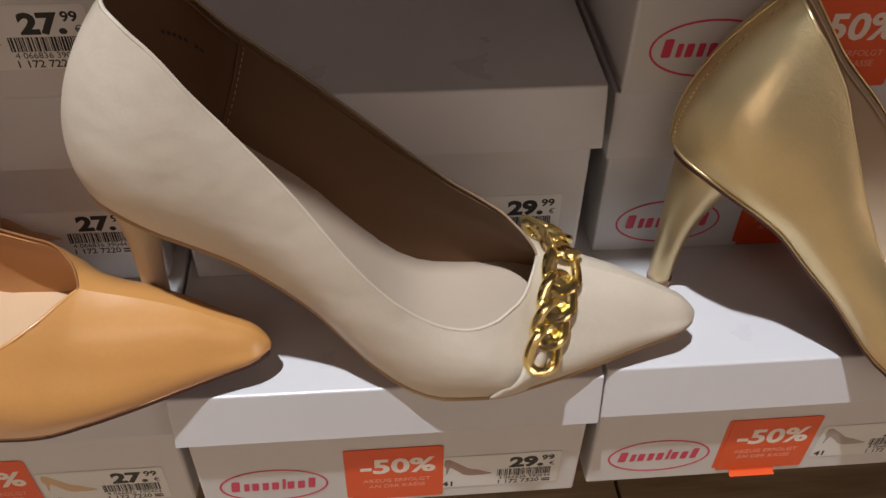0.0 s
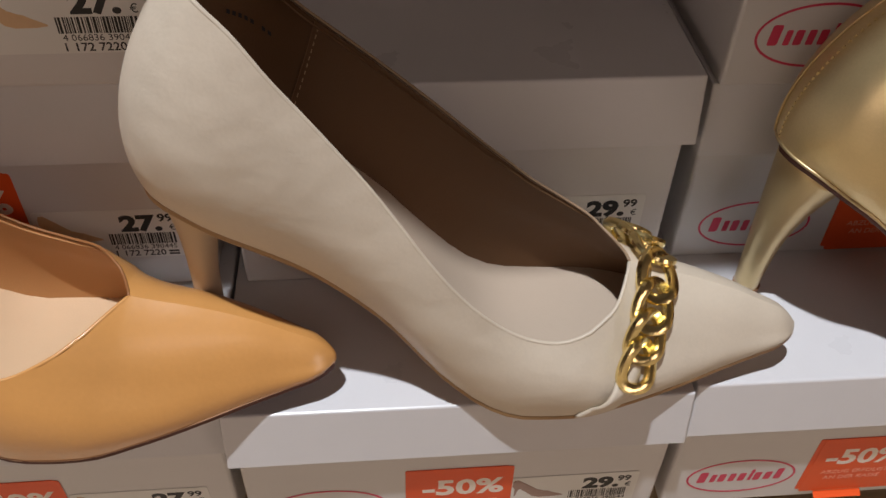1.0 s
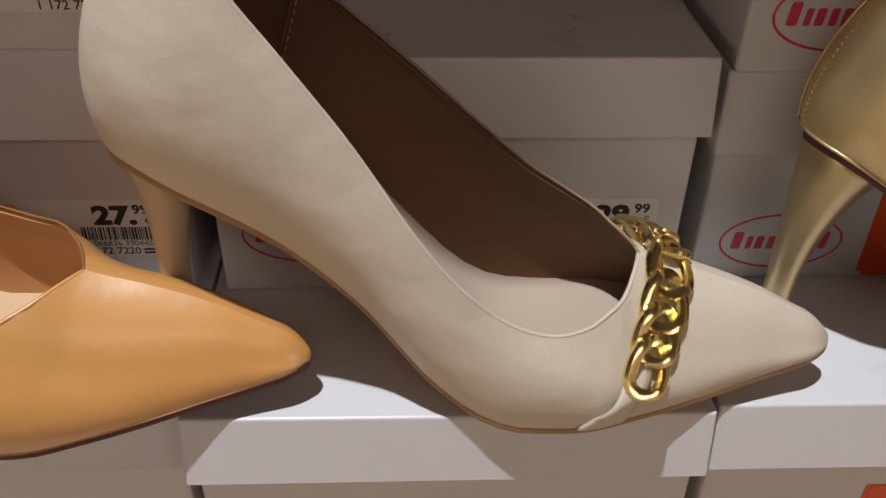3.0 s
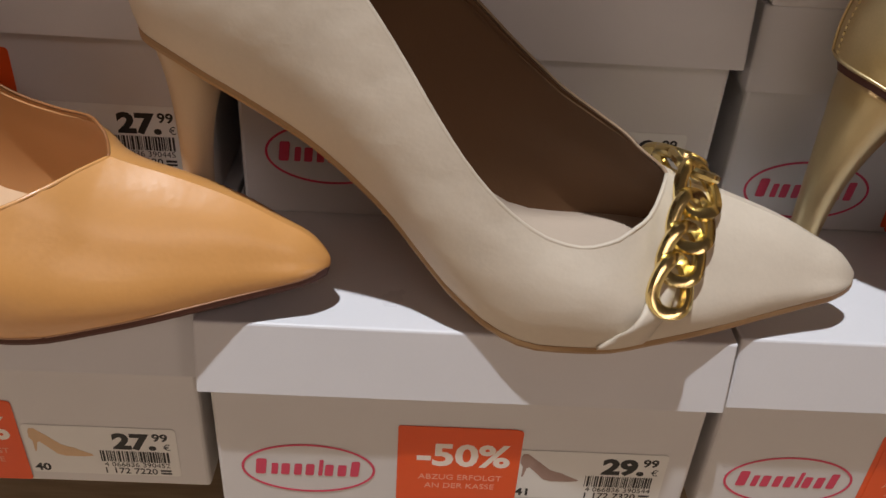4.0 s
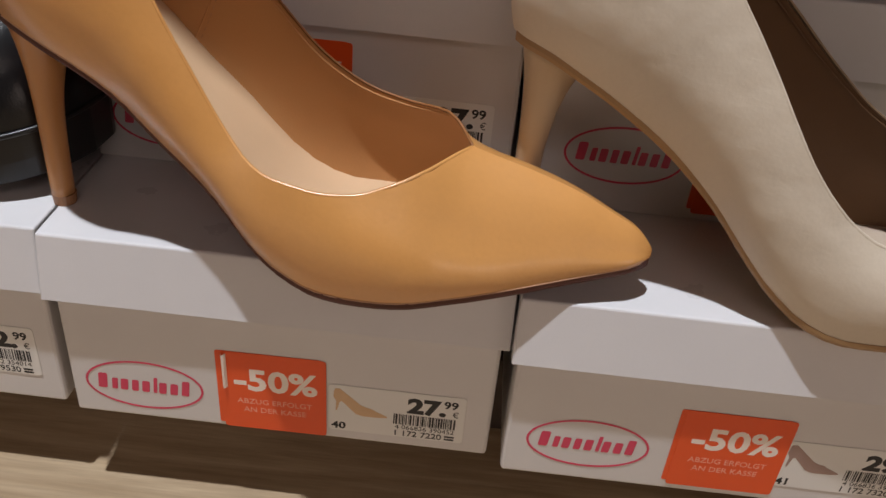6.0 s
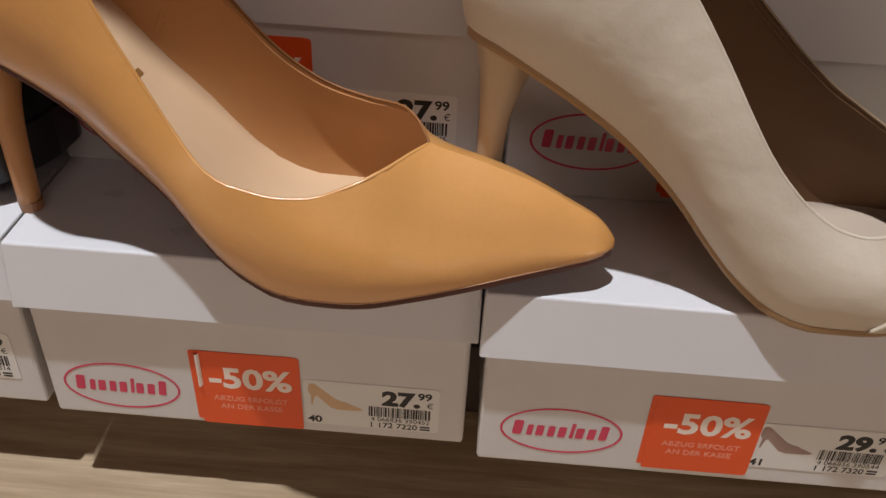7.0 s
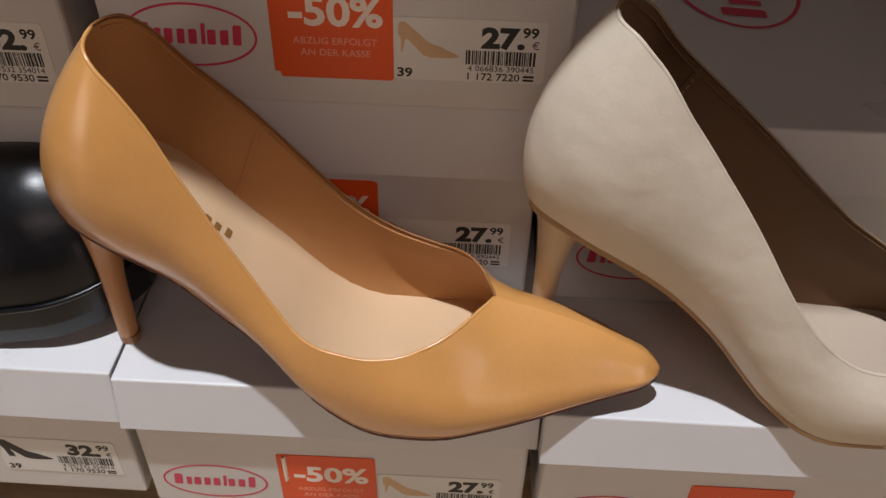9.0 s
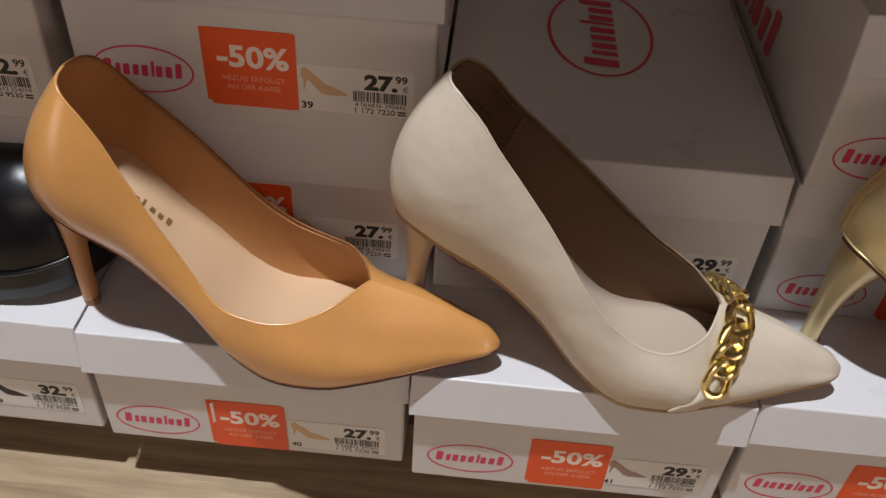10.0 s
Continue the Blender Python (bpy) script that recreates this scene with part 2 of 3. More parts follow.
def plate(pts, thick, bm=None, z=0.0):
    """A flat piece with the outline pts in x, y."""
    bm = bm or bmesh.new()
    lo, hi = [bm.verts.new((*p, z)) for p in pts], [bm.verts.new((*p, z + thick)) for p in pts]
    bm.faces.new(hi)
    bm.faces.new(lo[::-1])
    n = len(pts)
    for i in range(n):
        bm.faces.new((lo[i], lo[(i + 1) % n], hi[(i + 1) % n], hi[i]))
    return bm


def mark_row(bm, x, y, unit, tall, widths, z=0.00008, shear=0.1):
    """A row of plain blocks; each: its height and width against the row's."""
    for high, wide in widths:
        w, h = unit * wide * 0.66, tall * high
        bm.faces.new([bm.verts.new((x + px + shear * py, y + py, z)) for px, py in rounded(w, h, 0.22 * min(w, h), 3)])
        x += unit * wide


ROW = ((1.35, 1.15), (1, 0.72), (1, 0.95), (1, 0.85), (1, 0.95), (1.4, 0.46), (1, 0.95), (1, 0.95), (1.35, 0.95))


def logo_bm(w, h, ringed=True):
    """An oval ring round a row of plain blocks."""
    bm = bmesh.new()
    n, t, z = 56, 0.019 * w, 0.00008
    if ringed:
        ring = [[(0.5 * (w - q) * math.cos(2 * math.pi * i / n), 0.5 * (h - q) * math.sin(2 * math.pi * i / n), zz) for q, zz in ((0, 0), (0, z), (2 * t, z), (2 * t, 0))] for i in range(n)]
        vs = [[bm.verts.new(p) for p in r] for r in ring]
        for i in range(n):
            for k in range(3):
                bm.faces.new((vs[i][k], vs[(i + 1) % n][k], vs[(i + 1) % n][k + 1], vs[i][k + 1]))
    mark_row(bm, -0.40 * w, -0.14 * h, 0.1015 * w, 0.235 * h, ROW)
    return bm


LOGO = {}


def logo(w, h, parent, m, ringed=True):
    if (w, h) not in LOGO:
        me = bpy.data.meshes.new("logo")
        bm = logo_bm(w, h, ringed)
        bm.to_mesh(me)
        bm.free()
        LOGO[w, h] = me
    return part("logo", LOGO[w, h], RED, parent, "raspberry red printed oval logo" if ringed else "raspberry red printed mark", m=m)


def sticker(parent, x, z, y, lean=0.0, tail=False, crease=False):
    """The orange discount sticker; x, z: its lower left corner on the front face."""
    w, h = 0.0462, 0.0442
    base = pose(x, y, z, 90, 0, 0) @ pose(0, 0, 0, 0, 0, lean)
    under = part("sticker_layer", plate([(p[0] - 0.0022, p[1] + 0.0022) for p in rounded(w, h - 0.002, 0.001)], 0.00012), ORANGE, parent, "older orange sticker underneath", m=base)
    top = part("discount_sticker", plate(rounded(w, h, 0.0016), 0.00012, z=0.00018), ORANGE, parent, "orange red discount sticker with pale print", m=base)
    part("print", text_mesh("-50%", 0.0168, "CENTER", 0.0005, 1.1), PALEINK, top, "bold pale discount figure", m=pose(w / 2 + 0.0006, 0.0235, 0.00034))
    part("print", text_mesh("ABZUG ERFOLGT", 0.0042, "CENTER", 0.0, 1.02), PINKINK, top, m=pose(w / 2, 0.0152, 0.00034))
    part("print", text_mesh("AN DER KASSE", 0.0042, "CENTER", 0.0, 1.02), PINKINK, top, m=pose(w / 2, 0.0102, 0.00034))
    if crease:
        rows = [[(0.0004 + 0.0022 * s, y0, 0.0004 + 0.0016 * math.sin(math.pi * s)) for s in (0, 0.25, 0.5, 0.75, 1)] for y0 in (h - 0.020, h - 0.012, h - 0.006, h - 0.001)]
        part("lifted_edge", grid_mesh("crease", rows), PALEINK, top, "pale lifted sticker edge", True)
    if tail:
        rows = [[(q, -0.0004 - 0.0022 * s, 0.0002 + 0.003 * s * s) for q in (0.008, 0.018, 0.032)] for s in (0, 0.35, 0.7, 1.0)]
        part("curled_sheet", grid_mesh("curl", rows), ORANGE, top, "bright orange curled lower edge")
    return top


def shoe_picture(bm, s, block_heel=False):
    """A flat little outline of a court shoe."""
    pts = [(0.02, 0.98), (0.10, 1.0), (0.30, 0.74), (0.50, 0.47), (0.62, 0.40), (0.70, 0.38), (0.78, 0.31), (1.0, 0.16), (1.0, 0.12), (0.85, 0.07), (0.55, 0.04), (0.42, 0.10), (0.28, 0.33), (0.16, 0.52)]
    pts += [(0.24, 0.10), (0.10, 0.10), (0.04, 0.5)] if block_heel else [(0.12, 0.48), (0.085, 0.14), (0.06, 0.14), (0.055, 0.5)]
    pts += [(0.0, 0.66), (0.0, 0.86)]
    return plate([(s * p[0], s * 0.62 * p[1]) for p in pts[::-1]][::-1], 0.00005, bm)


def price_label(parent, x, z, y, euros, cents, size, ean, article, picture, lean=0.0, block_heel=False):
    """The paper price label; x, z: its lower left corner on the front face."""
    w, h = 0.0605, 0.0272
    lab = part("price_label", plate(rounded(w, h, 0.0018), 0.00014), PAPER, parent, "white paper price label with black print", m=pose(x, y, z, 90, 0, 0) @ pose(0, 0, 0, 0, 0, lean))
    f = 0.00018
    part("picture", shoe_picture(None, 0.0245, block_heel), picture, lab, "small printed shoe picture", m=pose(0.0016, 0.0102, f, 0, 0, -3))
    part("print", text_mesh(euros + ".", 0.0116, "RIGHT", 0.00058, 1.2), INK, lab, "bold black price", m=pose(0.0520, 0.0156, f))
    part("print", text_mesh(cents, 0.0058, "LEFT", 0.00016, 1.1), INK, lab, m=pose(0.0508, 0.0203, f))
    part("print", text_mesh("€", 0.0046, "LEFT", 0.0, 1.0), INK, lab, m=pose(0.0548, 0.0153, f))
    part("print", text_mesh(size, 0.0056, "LEFT", 0.00016, 1.15), INK, lab, "size number", m=pose(0.0014, 0.0013, f))
    part("print", text_mesh(ean, 0.0036, "RIGHT", 0.0, 1.05), INK, lab, m=pose(0.0565, 0.0049, f))
    part("print", text_mesh(article, 0.0046, "RIGHT", 0.00006, 1.05), INK, lab, m=pose(0.0510, 0.0009, f))
    bm, px, rng = bmesh.new(), 0.0290, random.Random(int(article.replace(" ", "")))
    while px < 0.0565:
        bw = rng.choice((0.0003, 0.0003, 0.0006, 0.0009))
        plate([(px, 0.0078), (px + bw, 0.0078), (px + bw, 0.0140), (px, 0.0140)], 0.00004, bm)
        px += bw + rng.choice((0.0003, 0.0003, 0.0006))
    tagged(part("barcode", bm, INK, lab, "black bar code", m=pose(0, 0, f)), kind="stuff")
    bm = bmesh.new()
    for dx, dy in ((0, 0.0026), (0, 0.001)):
        plate([(0.0522, dy), (0.0566, dy), (0.0566, dy + 0.0010), (0.0522, dy + 0.0010)], 0.00004, bm)
    part("print", bm, INK, lab, m=pose(0, 0, f))
    return lab


def tray(w, d, h, t, up):
    """An open box of board; up: open at the top, else a lid open below."""
    bm = bmesh.new()
    n = 4
    o = [(-w / 2, 0), (w / 2, 0), (w / 2, d), (-w / 2, d)]
    i = [(-w / 2 + t, t), (w / 2 - t, t), (w / 2 - t, d - t), (-w / 2 + t, d - t)]
    floor, rim, near = (0, h, t) if up else (h, 0, h - t)
    A, B = [bm.verts.new((*p, floor)) for p in o], [bm.verts.new((*p, rim)) for p in o]
    C, D = [bm.verts.new((*p, rim)) for p in i], [bm.verts.new((*p, near)) for p in i]
    bm.faces.new(A), bm.faces.new(D)
    for k in range(n):
        j = (k + 1) % n
        bm.faces.new((A[k], A[j], B[j], B[k])), bm.faces.new((B[k], B[j], C[j], C[k])), bm.faces.new((C[k], C[j], D[j], D[k]))
    bmesh.ops.recalc_face_normals(bm, faces=bm.faces)
    es = [e for e in bm.edges if all(v in A or v in B for v in e.verts) and not all(v in B for v in e.verts)]
    bmesh.ops.bevel(bm, geom=es, offset=0.0016 if up else 0.0009, segments=2, affect="EDGES", profile=0.5)
    # slightly uneven board
    bmesh.ops.subdivide_edges(bm, edges=[e for e in bm.edges if e.calc_length() > 0.08], cuts=5, use_grid_fill=True)
    return bm


def flared(bm, w, d, h, spread=0.0045):
    """The lid's skirts stand out a little at the bottom."""
    for v in bm.verts:
        q = 1 - v.co.z / h
        if v.co.y < 0.002:
            v.co.y += 0.0010 - spread * q
        elif v.co.y > d - 0.002:
            v.co.y += 0.4 * spread * q
        if abs(v.co.x) > w / 2 - 0.002:
            v.co.x += math.copysign(0.0012 * q - 0.0004, v.co.x)
    return bm


def uneven(bm, seed, amount, h):
    for v in bm.verts:
        q = v.co * 9 + Vector((seed * 3.1, seed * 1.7, 0))
        v.co.y += amount * noise.noise(q)
        v.co.z += 0.6 * amount * noise.noise(q + Vector((9, 4, 2)))
    return bm


def shoe_box(x, y, z, label, turn=0.0, stick=None, price=None, top=False, sides="", seed=1, mark=(0.0355, 0.022), tall=BH, skirt=LH):
    """A lidded shoe box; x: middle of its front, y: front face, z: what it stands on."""
    box = empty("shoe_box", pose(x, y, z, 0, 0, turn), label=label, category="shoe box", group="stacked shoe boxes")
    body = part("body", uneven(tray(BW, BD, tall - 0.002, 0.0016, True), seed, 0.00008, 0), CARD, box, "white board lower half")
    lw, ld = BW + 2 * OV, BD + 2 * OV
    lid = part("lid", uneven(flared(tray(lw, ld, skirt, 0.0014, False), lw, ld, skirt), seed + 7, 0.0007, 0), LIDCARD, box, "white board lid", m=pose(0, -OV, tall - skirt))
    logo(0.0530, 0.0275, body, pose(-BW / 2 + mark[0], -0.00012, mark[1], 90, 0, 0))
    if stick:
        sticker(body, -BW / 2 + stick[0], stick[1], -0.00014, *stick[2:])
    if price:
        price_label(body, -BW / 2 + price[0], price[1], -0.00014, *price[2:])
    if top:
        logo(0.118, 0.070, lid, pose(0, BD / 2 + OV + 0.002, skirt + 0.0006, 0, 0, 90))
    if "r" in sides:
        logo(0.118, 0.052, body, pose(BW / 2 + 0.0006, BD / 2, 0.034, 90, 0, 90))
    if "l" in sides:
        logo(0.21, 0.092, body, pose(-BW / 2 - 0.0006, 0.194, 0.0265, 90, 0, -90), False)
    return box


# ---------------------------------------------------------------- court shoes
def smooth(a, b, x):
    t = min(max((x - a) / (b - a), 0), 1)
    return t * t * (3 - 2 * t)


class Last:
    """The form of a court shoe: X from the heel's back to the toe, Y across, Z up from the ground."""

    def __init__(self, length=0.2505, throat=0.178, vee=True, tip=0.0105, round_toe=False, rise=1.0, lean=0.031, swing=0.0, ground=None, near=None, far=None, edge=None, belly=0.012):
        s = length / 0.249
        self.L, self.throat, self.tip, self.s = length, throat, tip, s
        self.nose, self.ridge, self.full = (0.75, 0.0, 0.0) if round_toe else (0.95, 0.24, 0.2)
        self.edge = {k: (curve(*[(x, y) for x, y, z in pts]), curve(*[(x, z) for x, y, z in pts])) for k, pts in (edge or {}).items()}
        low = ground or ((0, 0.087), (0.012, 0.0855), (0.030, 0.0785), (0.050, 0.0645), (0.065, 0.0490), (0.080, 0.0350), (0.091, 0.0235), (0.101, 0.0138), (0.1135, 0.0065), (0.128, 0.0034), (0.148, 0.0036), (0.175, 0.0065), (0.200, 0.0095), (0.223, 0.0128), (0.240, 0.0158), (0.249, 0.0180))
        self.zb = curve(*[(x * s, z * (rise if x < 0.12 else 1)) for x, z in low])
        if round_toe:
            self.w = curve((0, 0.029), (0.03, 0.029), (0.085, 0.030), (0.145, 0.041), (0.19, 0.043), (0.22, 0.041), (0.25, 0.038))
            self.H = curve((0.06, 0.075), (0.12, 0.070), (0.142, 0.066), (0.165, 0.062), (throat, 0.060), (0.205, 0.057), (0.225, 0.052), (0.25, 0.046))
        else:
            self.w = curve((0, 0.0265), (0.03, 0.0265), (0.06, 0.0240), (0.085, 0.0250), (0.11, 0.0310), (0.140, 0.0365), (0.160, 0.0360), (0.18, 0.0312), (0.20, 0.0247), (0.22, 0.0168), (0.236, 0.0110), (0.249, 0.0068))
            self.H = curve((0.06, 0.095), (0.12, 0.085), (0.142, 0.072), (0.16, 0.0605), (0.17, 0.0528), (0.178, 0.0476), (0.2, 0.0382), (0.22, 0.0284), (0.235, 0.0185), (0.249, 0.0092))
        self.lean, self.belly = lean, belly
        self.c = curve((0, 0.0), (0.05, 0.001 + swing / 3), (0.08, swing / 2), (0.11, -0.004 + swing * 0.8), (0.14, -0.0065 + swing), (0.17, -0.005 + swing * 0.8), (0.21, -0.001 + swing / 3), (0.249, 0.001))
        self.top = {-1: curve(*(near or ((0, 0.0725), (0.02, 0.0725), (0.04, 0.0735), (0.053, 0.0725), (0.064, 0.064), (0.078, 0.0485), (0.093, 0.0395), (0.11, 0.038), (0.13, 0.039)))),
                    1: curve(*(far or ((0, 0.0725), (0.02, 0.0705), (0.04, 0.0685), (0.06, 0.0668), (0.08, 0.0655), (0.10, 0.0645), (0.12, 0.0620), (0.14, 0.0555))))}
        self.bulge = curve((0, 0.0070), (0.04, 0.0080), (0.09, 0.0075), (0.13, 0.004), (0.16, 0.002))
        self.tw = {-1: curve((0, 0.72), (0.03, 0.80), (0.07, 1.12), (0.11, 1.14), (0.15, 1.0)),
                   1: curve((0, 0.72), (0.03, 0.84), (0.06, 1.26), (0.09, 1.40), (0.12, 1.14), (0.15, 1.0))}
        t = throat
        if vee:
            self.phi = {-1: curve((0.09, 0.35), (0.125, 0.325), (0.142, 0.37), (t - 0.023, 0.48), (t - 0.013, 0.64), (t - 0.004, 0.87), (t, 1.0)),
                        1: curve((0.09, 0.54), (0.125, 0.525), (0.142, 0.555), (t - 0.022, 0.61), (t - 0.012, 0.73), (t - 0.004, 0.86), (t - 0.001, 0.95), (t, 1.0))}
        else:
            self.phi = {-1: curve((0.09, 0.42), (0.125, 0.38), (0.142, 0.37), (t - 0.02, 0.415), (t - 0.011, 0.51), (t - 0.005, 0.68), (t - 0.001, 0.89), (t, 1.0)),
                        1: curve((0.09, 0.62), (0.125, 0.62), (0.142, 0.615), (t - 0.02, 0.63), (t - 0.011, 0.68), (t - 0.005, 0.77), (t - 0.001, 0.91), (t, 1.0))}

    def ends(self, X):
        a, b = 0.036 * self.s, self.tip
        e = math.sqrt(max(0, 1 - (1 - min(max(X, 0) / a, 1)) ** 2))
        q = max(0, (X - (self.L - b)) / b)
        return e * math.sqrt(max(0, 1 - q * q)), math.sqrt(max(0, 1 - self.nose * q * q))

    def at(self, X, v, side, inset=0.0):
        """A point of the upper, drawn towards the fitted topline."""
        p = self.plain(X, v, side, inset)
        g = smooth(0.03, 0.058, X) * (1 - smooth(self.throat - 0.014, self.throat - 0.002, X)) * v ** 1.5
        if side in self.edge and g > 0:
            top = self.plain(X, 1.0, side, inset)
            ys, zs = self.edge[side]
            p = (p[0], p[1] + g * (side * (abs(ys(top[0])) - inset) - top[1]), p[2] + g * (zs(top[0]) - top[2]))
        return p

    def plain(self, X, v, side, inset=0.0):
        """A point of the upper: v from the feather edge (0) to the topline (1)."""
        e, e2 = self.ends(X)
        zb = self.zb(X)
        wf = max(0, self.w(X) * e - inset)
        k = max(0, 1 - X / 0.060) ** 1.5
        m = smooth(0.10, 0.142, X)
        ph = (self.phi[side](X) if X < self.throat else 1.0) * v * math.pi / 2
        full = self.full * smooth(self.throat - 0.02, self.throat + 0.05, X)
        ex = 1.15 - full if side < 0 else 0.58 + 0.57 * smooth(self.throat - 0.02, self.throat + 0.01, X) - 2.0 * full
        H = self.H(X) * e2 - 1.1 * inset
        yo = wf * (1 + (self.tw[side](X) - 1) * v * v) + 4 * self.bulge(X) * e * v * (1 - v) * (1.25 - 0.5 * v)
        zo = zb + self.top[side](X) * v
        yc = (wf + 0.0040 * (1 - 0.7 * smooth(self.throat - 0.01, self.throat + 0.03, X)) * e * e2 * math.sin(min(1.0, ph * 1.6) * math.pi)) * max(0, math.cos(ph)) ** ex
        # a soft ridge runs from the throat to the toe
        ridge = self.ridge * smooth(self.throat - 0.03, self.throat + 0.02, X) * (1.5 if side < 0 else 0.25)
        zc = zb + H * ((1 - ridge) * math.sin(ph) ** 0.95 + ridge * (1 - max(0, math.cos(ph)) ** ex))
        dx = k * (-self.belly * v * (1 - v) + self.lean * v ** 1.7 + inset)
        return (X + dx, side * (yo + (yc - yo) * m) + self.c(X), zo + (zc - zo) * m)

    def stations(self, a, b, n):
        """Places along the shoe, close together at both ends."""
        return [a + (b - a) * (0.5 - 0.5 * math.cos(math.pi * i / n)) for i in range(n + 1)]


def upper_bm(f, inset=0.0, a=0.0, b=None, nv=16, lower=0.0):
    b = f.L if b is None else b
    xs = sorted(set([round(x, 6) for x in f.stations(a, b, 60)] + [f.throat, f.throat - 0.0007, f.throat - 0.002, f.throat - 0.0035, f.throat - 0.006]))
    bm = None
    rows = []
    for X in xs:
        near = [f.at(X, v / nv * (1 - lower), -1, inset) for v in range(nv + 1)]
        far = [f.at(X, v / nv * (1 - lower), 1, inset) for v in range(nv + 1)]
        rows.append((near, far))
    bm = grid_mesh("n", [r[0] for r in rows])
    other = grid_mesh("f", [r[1] for r in rows])
    me = bpy.data.meshes.new("tmp")
    other.to_mesh(me)
    other.free()
    bm.from_mesh(me)
    bpy.data.meshes.remove(me)
    bmesh.ops.remove_doubles(bm, verts=bm.verts, dist=2e-5)
    bmesh.ops.recalc_face_normals(bm, faces=bm.faces)
    # the crease from the throat to the toe stays crisp
    for e in bm.edges:
        if f.ridge and all(v.co.x > f.throat - 0.001 and v.co.x < f.L - 0.006 and abs(v.co.y - f.c(v.co.x)) < 2e-4 and v.co.z > f.zb(v.co.x) + 0.006 for v in e.verts):
            e.smooth = False
    return bm


def topline(f, roll):
    xs = [f.throat * (1 - (1 - i / 44) ** 1.0) for i in range(45)]
    xs = sorted(set(xs + [f.throat - d for d in (0.0007, 0.002, 0.0035, 0.006)] + [0.0004, 0.0012, 0.0025]))
    near = [f.at(X, 1, -1, roll) for X in reversed(xs)]
    far = [f.at(X, 1, 1, 0.0004) for X in xs]
    return near, far


def insole_bm(f, end, pad=0.0, thick=0.0080):
    """A padded insole that reaches from wall to wall of the lining, a little hollow."""
    rows = []
    for X in f.stations(0.006, end, 40):
        ends = []
        lift = thick + pad * (1 - smooth(0.075, 0.135, X))
        for side in (-1, 1):
            v = 0.5
            for _ in range(14):
                v *= min(1.25, max(0.6, (lift + 0.0016) / max(1e-4, f.at(X, v, side, 0.0012)[2] - f.zb(X))))
                v = min(v, 0.9)
            ends.append(f.at(X, v, side, 0.0012)[1])
        rows.append([(X, ends[0] + (ends[1] - ends[0]) * (k + 6) / 12, f.zb(X) + lift + 0.0016 * (k / 6) ** 4) for k in range(-6, 7)])
    return grid_mesh("insole", rows)


def outsole_bm(f, thick=0.003, a=0.002, grow=0.0004):
    rows = []
    for X in f.stations(a, f.L - 0.0008, 60):
        e = f.ends(X)[0]
        w, z, c = max(0.0003, f.w(X) * e + grow), f.zb(X) + 0.0006, f.c(X)
        rows.append([(X, c - w, z), (X, c - w, z - thick * 0.6), (X, c - w + 0.0012 * e, z - thick - 0.0006), (X, c + w - 0.0012 * e, z - thick - 0.0006), (X, c + w, z - thick * 0.6), (X, c + w, z)])
    return grid_mesh("outsole", rows, closed=True, caps=True)


def heel_bm(f, depth, width, mid, base, tipx, reach, foot=0.0045):
    """A wrapped heel. depth: its length along the sole on top; base: half its width below; tipx: the middle of its foot."""
    rows, n = [], 28
    for i in range(19):
        t = i / 18
        q = 1 - (1 - t) ** reach
        ring = []
        for k in range(n):
            a = 2 * math.pi * k / n
            ca, sa = math.cos(a), math.sin(a)
            # flatter towards the toe, round behind
            ca2 = ca if ca < 0 else ca * 0.82
            ex, ey = abs(ca) ** 0.9 * (1 if ca2 > 0 else -1) * (1 if ca < 0 else 0.9), sa
            xt = depth * 0.5 + 0.0035 + 0.5 * depth * ex
            e = f.ends(max(0.0008, xt - 0.002))[0]
            yt = f.c(xt) + max(-f.w(xt) * e, min(f.w(xt) * e, width * ey))
            zt = f.zb(xt) - 0.0016
            bx, by = tipx + base * ex, base * 1.05 * ey
            mx, my = tipx + (depth * mid) * (ex * 0.55 + 0.1), width * mid * ey * 1.05
            x = (1 - q) * xt + q * ((1 - t) * mx + t * bx)
            y = (1 - q) * yt + q * ((1 - t) * my + t * by)
            z = (1 - t) * zt + t * foot
            ring.append((x, y, z))
        rows.append(ring)
    return grid_mesh("heel", rows, closed=True, caps=True)


def stitch_row(points, r, gap=2):
    """Short threads along points."""
    bm = bmesh.new()
    for i in range(0, len(points) - 1, gap):
        t = tube([points[i], (Vector(points[i]) + Vector(points[i + 1])) / 2, points[i + 1]], r, 5)
        me = bpy.data.meshes.new("t")
        t.to_mesh(me)
        t.free()
        bm.from_mesh(me)
        bpy.data.meshes.remove(me)
    return bm


